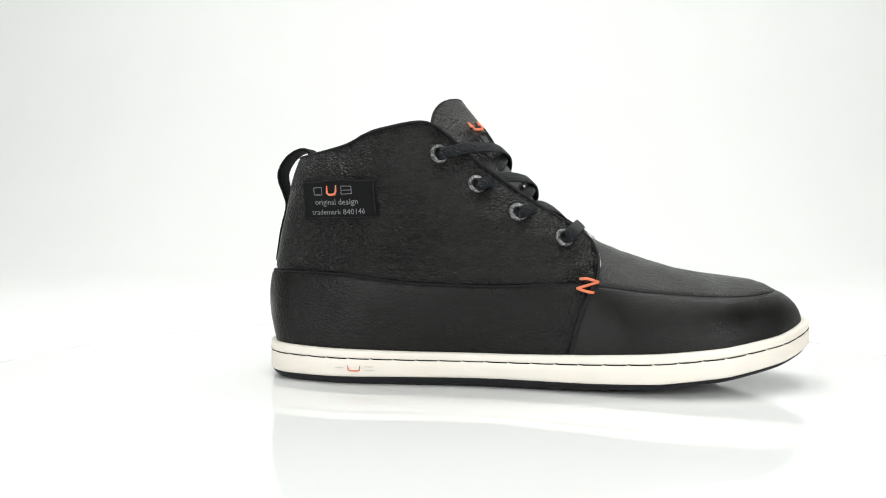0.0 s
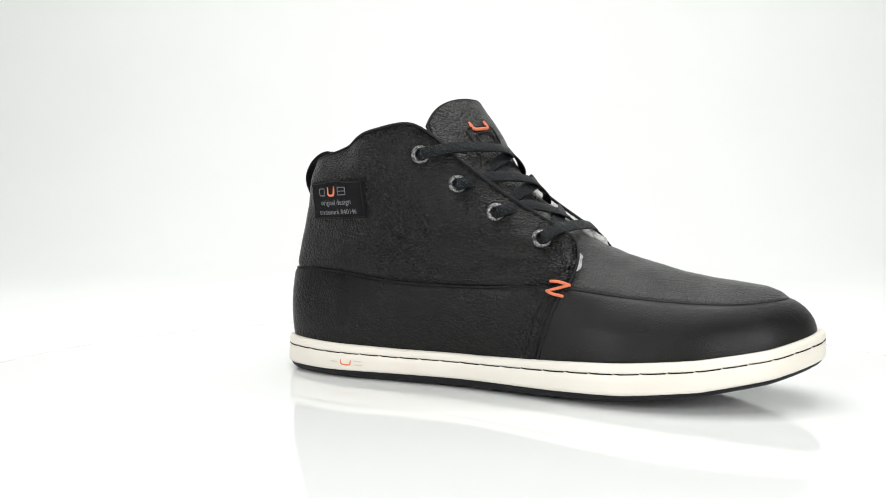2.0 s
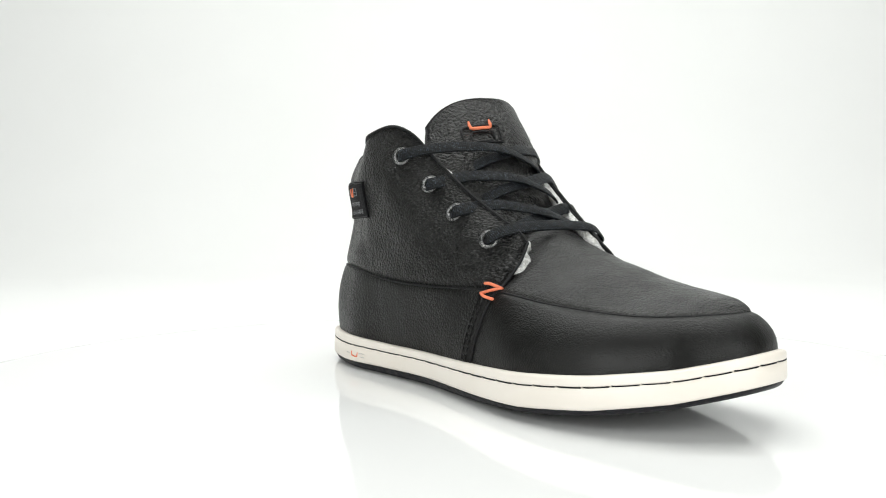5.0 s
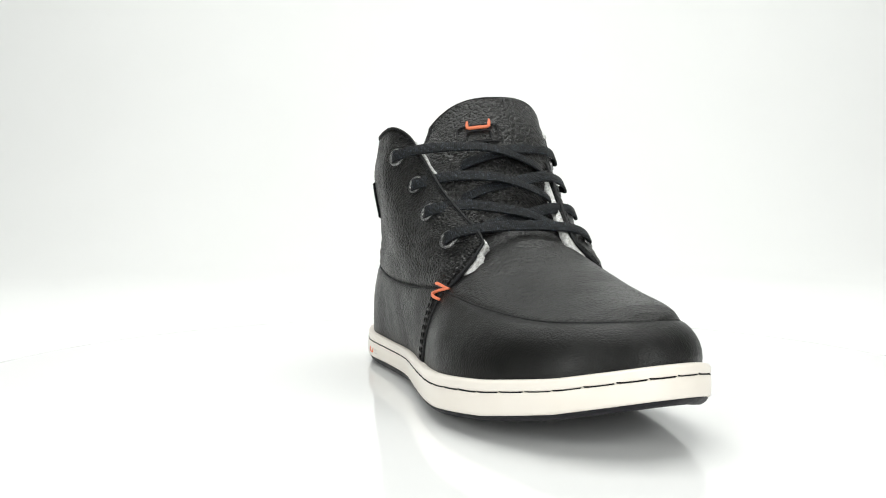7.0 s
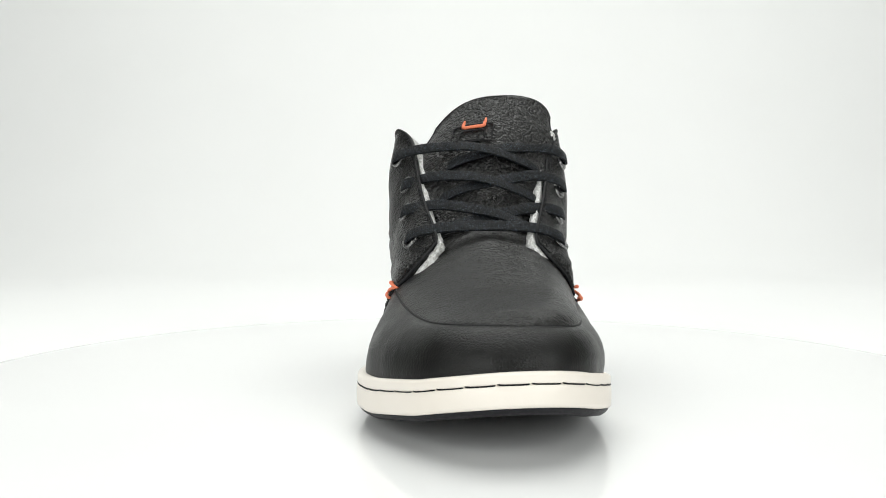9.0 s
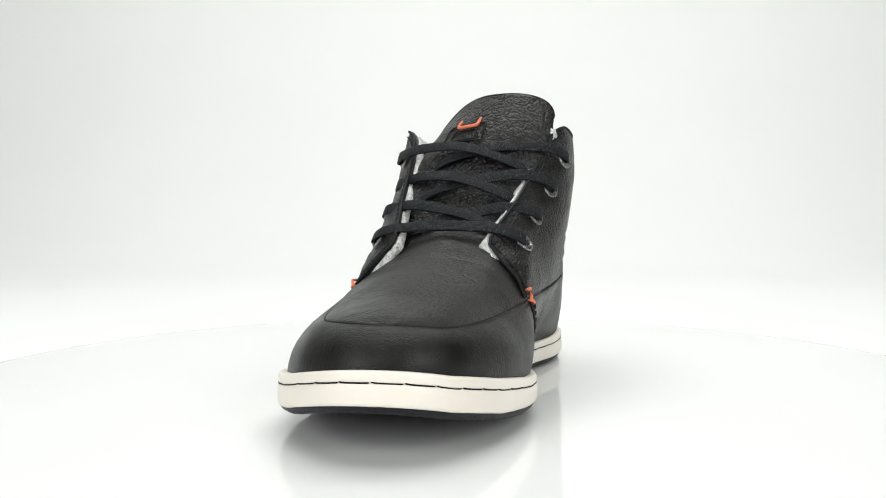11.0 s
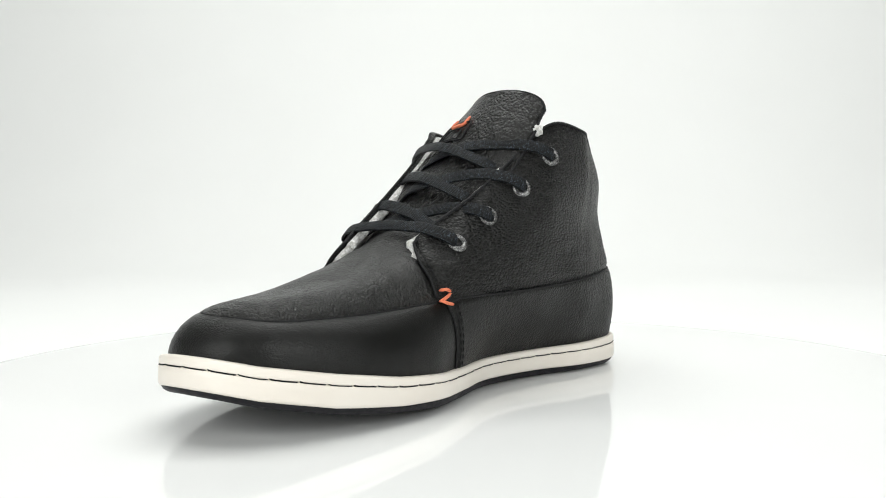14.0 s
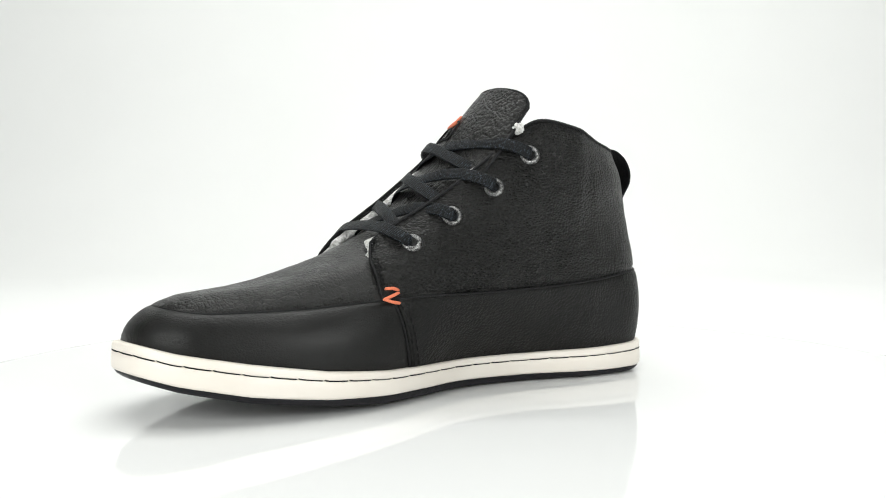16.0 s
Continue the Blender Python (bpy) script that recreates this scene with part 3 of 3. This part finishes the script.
def nearest(tree, p):
    """The place on the quarter nearest to p (mm) and its outward normal."""
    hit, n, _, _ = tree.find_nearest(p * 0.001)
    hit = hit * 1000
    away = (p - inside(p)).normalized()
    return hit, (n if n.dot(away) > 0 else -n)


def outer_tree(me):
    from mathutils.bvhtree import BVHTree
    half = len(me.vertices) // 2
    return BVHTree.FromPolygons([v.co for v in me.vertices], [tuple(f.vertices) for f in me.polygons if max(f.vertices) < half])


def build_eyelet(shoe, tree, place):
    hit, n = nearest(tree, V(*place))
    u = n.cross(V(0, 0, 1)).normalized()
    w = n.cross(u)
    prof = [(2.5, -1.5), (2.55, 0.3), (2.9, 0.95), (3.7, 1.25), (4.5, 1.05), (5.05, 0.4), (5.15, -0.6)]
    m, k = 28, len(prof)
    verts = [(hit + (u * math.cos(a) + w * math.sin(a)) * r + n * h) * 0.001 for a in (2 * math.pi * i / m for i in range(m)) for r, h in prof]
    faces = [(i * k + j, (i + 1) % m * k + j, (i + 1) % m * k + j + 1, i * k + j + 1) for i in range(m) for j in range(k - 1)]
    ring = part("eyelet", mesh_of("eyelet", verts, faces, METAL), shoe, "stamped gunmetal ring")
    # A black disc closes the ring to draw the hole's inner shade.
    verts = [(hit + (u * math.cos(a) + w * math.sin(a)) * r + n * h) * 0.001 for r, h in ((2.7, 0.1), (0.02, -0.2)) for a in (2 * math.pi * i / m for i in range(m))]
    faces = [(i, (i + 1) % m, m + (i + 1) % m, m + i) for i in range(m)]
    part("eyelet_hole_shade", mesh_of("eyelet_hole_shade", verts, faces, PIPING), ring, "black disc for the shade in the hole")
    return hit, n


LACES = [
    ((-7, -33.5, 119.5), (-4.6, -37.4, 120), (1.8, -33.8, 121.6), (11, -20, 123.8), (22.5, 6, 123.8), (23.2, 27, 118), (20, 38.5, 112.5), (14, 46, 107)),
    ((-6, 57.6, 118.6), (-3.6, 59.4, 119.6), (3.2, 54, 123.3), (12, 41, 124.8), (21.5, 20, 123), (22.7, 0, 117), (18.5, -12, 110.5), (11, -21, 105)),
    ((12.2, -27.6, 103.5), (14.4, -31.6, 104), (19.6, -27, 105.7), (27.3, -12.3, 108.3), (37.4, 9, 106.7), (38.6, 28, 100.5), (36, 37.5, 95.5), (31, 42, 91)),
    ((13.6, 54.2, 102.6), (15.8, 56.4, 103.6), (22, 49.5, 107.5), (29.3, 37, 108.8), (37, 20, 105.8), (38.3, 2, 101.8), (35, -10, 96.5), (29, -19, 92)),
    ((34.5, -28.2, 89.2), (36.4, -31, 89.6), (41, -26, 91.6), (46.4, -10, 92.9), (53, 13, 89), (56.2, 29, 83.4), (57, 36, 79)),
    ((35.5, 50, 88), (37.4, 52.4, 88.7), (42.5, 46.3, 91.2), (48, 33, 91.4), (53.2, 15, 87.5), (56.4, -2, 83.4), (56, -13, 79)),
    ((58.2, -25.5, 76), (60.2, -28, 76.8), (63, -23, 79.8), (65, -12, 81.8), (66.5, 10, 83.2), (66, 32, 82.4), (64, 43, 80), (60, 49.4, 76.5), (56.6, 47.4, 74.2))]


def build_laces(shoe):
    lace = tagged(new("shoelace"), "flat waxed black shoelace threaded crosswise")
    lace.parent = shoe
    a0, a1 = V(-25, 11, 122), V(48, 11, 52)
    for i, path in enumerate(LACES):
        pts = [V(*p) for p in path]
        if len(path) < 9:
            # the crossing halves lie on the tongue, one lace over the other
            lift = (1.3, 0.5)[i % 2]
            pts = [p + V(0.75, 0, 0.66) * (lift * table(k, [(2, 0), (4, 1), (5, 1), (6, 1.1), (7, 0.3)])) for k, p in enumerate(pts)]
        n = 60
        line = [spline(pts, k / n) for k in range(n + 1)]
        nrm = []
        for p in line:
            f = min(max((p - a0).dot(a1 - a0) / (a1 - a0).length_squared, 0), 1)
            nrm.append((p - a0.lerp(a1, f)).normalized())
        ends = (0, n) if len(path) == 9 else (0,)
        width = [6.6 * (0.55 + 0.45 * smooth01(min(abs(k - e) for e in ends) / 9)) + 0.25 * noise.noise(line[k] * 0.2) for k in range(n + 1)]
        line = [p + nrm[k] * (0.25 * noise.noise(p * 0.1)) for k, p in enumerate(line)]
        part("lace_run", ribbon("lace_run", line, nrm, width, 1.2, LACE), lace)


def build_orange_stitch(shoe):
    for side in (-1, 1):
        pts = [V(67, -34.8, 55.8), V(71, -34.3, 55.6), V(76, -32.4, 54), V(71, -34.6, 52.5), V(65.5, -36.2, 51), V(69, -36.4, 49.6), V(73.5, -35.7, 48.8)]
        if side > 0:
            pts = [V(141 - p.x, 19.4 - p.y, p.z - 1.8) for p in pts]
        n = V(0.15, side, 0.25).normalized()
        for k in (0, 2, 4):
            a, b, c = pts[k:k + 3]
            line = [a - n * 1.6] + [spline([a, b + n * 0.5, c], f / 6) + n * 0.2 for f in range(7)] + [c - n * 1.6]
            part("cross_stitch", tube("cross_stitch", line, 0.78, THREAD), shoe, "thick orange thread")


def build_pull_loop(shoe):
    path = [(-108.5, 62), (-105.6, 80), (-102.6, 93), (-103, 100), (-105.5, 107), (-105.8, 113.5), (-102, 120.5), (-96, 125), (-90.5, 126), (-87.5, 123), (-88.6, 118.5), (-91.5, 115)]
    pts = [spline([V(x + (-0.9 if z > 98 else 0.0), table(z, [(85, 9), (106, 11.5), (120, 12)]), z) for x, z in path], k / 60) for k in range(61)]
    nrm = []
    for k in range(61):
        t = pts[min(k + 1, 60)] - pts[max(k - 1, 0)]
        nrm.append(t.cross(V(0, 1, 0)).normalized() * -1)
    part("pull_loop", ribbon("pull_loop", pts, nrm, [table(p.z, [(90, 11), (108, 18)]) for p in pts], 1.8, PATCH), shoe, "black webbing heel loop")


def build_label(shoe, tree):
    corners = [V(-82.4, -21.5, 106.6), V(-38.6, -36.5, 107.6), V(-38.2, -34.5, 87), V(-83.3, -19.2, 85.6)]

    def at(u, v, off):
        p = corners[0].lerp(corners[1], u).lerp(corners[3].lerp(corners[2], u), v)
        hit, n = nearest(tree, p)
        return hit + n * off
    grid = [[at(k / 24, j / 14, 0.95 - crease(min(k, 24 - k) * 1.8, 0.3, 1.5)) for j in range(15)] for k in range(25)]
    label = part("side_label", slab("side_label", grid, 1.2, PATCH, inward=inside), shoe, "black woven brand patch with grey print")
    edge = [at(k / 20, 0.04, 1.0) for k in range(21)] + [at(0.98, k / 10, 1.0) for k in range(1, 10)] + [at(1 - k / 20, 0.96, 1.0) for k in range(21)] + [at(0.02, 1 - k / 10, 1.0) for k in range(1, 10)]
    part("border", tube("border", edge, 0.35, PIPING, closed=True, sides=5), label)

    def bar(name, pts, r, mat, text=""):
        part(name, tube(name, [at(u, v, 1.03) for u, v in pts], r, mat, sides=6), label, text)
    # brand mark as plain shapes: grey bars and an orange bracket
    for pts in (((0.185, 0.16), (0.185, 0.33)), ((0.185, 0.33), (0.24, 0.33), (0.30, 0.33)), ((0.30, 0.16), (0.30, 0.33)), ((0.185, 0.16), (0.30, 0.16))):
        bar("brand_mark", pts, 0.36, GREY_PRINT, "plain grey bar")
    bar("brand_mark", ((0.37, 0.13), (0.373, 0.28), (0.395, 0.33), (0.44, 0.335), (0.48, 0.325), (0.5, 0.27), (0.503, 0.13)), 0.62, THREAD, "orange bracket shape")
    for pts in (((0.575, 0.16), (0.70, 0.16)), ((0.575, 0.33), (0.70, 0.33)), ((0.575, 0.16), (0.575, 0.33)), ((0.70, 0.16), (0.70, 0.33)), ((0.575, 0.245), (0.70, 0.245))):
        bar("brand_mark", pts, 0.36, GREY_PRINT, "plain grey bar")
    for words, u0, u1, v in (("original design", 0.185, 0.775, 0.595), ("trademark 840146", 0.13, 0.865, 0.865)):
        cu = bpy.data.curves.new("print", "FONT")
        cu.body, cu.resolution_u = words, 2
        ob = bpy.data.objects.new("print", cu)
        me = bpy.data.meshes.new_from_object(ob)
        bpy.data.objects.remove(ob)
        xs = [p.co.x for p in me.vertices]
        k = (u1 - u0) / (max(xs) - min(xs))
        for p in me.vertices:
            p.co = at(u0 + (p.co.x - min(xs)) * k, v - p.co.y * k * 45.5 / 20.6 * 0.95, 1.08) * 0.001
        me.materials.clear()
        me.materials.append(GREY_PRINT)
        part("printed_text", me, label, "small grey printed words")


def build_shoe():
    shoe = tagged(new("ankle_boot"), "black leather lace-up ankle boot with white rubber sole", "shoe")
    build_sole(shoe)
    build_lower(shoe)
    build_seams(shoe)
    build_vamp(shoe)
    build_tongue(shoe)
    for side in (-1, 1):
        ob, me, cols = build_quarter(shoe, side)
        tree = outer_tree(me)
        for place in EYELETS[side]:
            build_eyelet(shoe, tree, place)
        if side < 0:
            build_label(shoe, tree)
    build_laces(shoe)
    build_orange_stitch(shoe)
    build_pull_loop(shoe)
    return shoe


studio()
TABLE = build_turntable()
SHOE = build_shoe()


def turn(t):
    """Degrees that the turntable has turned by t seconds."""
    return -0.000264 * t ** 3 - 0.01877 * t ** 2 + 9.12225 * t - 0.1


def motions():
    for thing in (TABLE, SHOE):
        walk(thing, [(t, pose(0, 0, 0, 0, 0, -8.3 - turn(t))) for t in range(17)])


motions()
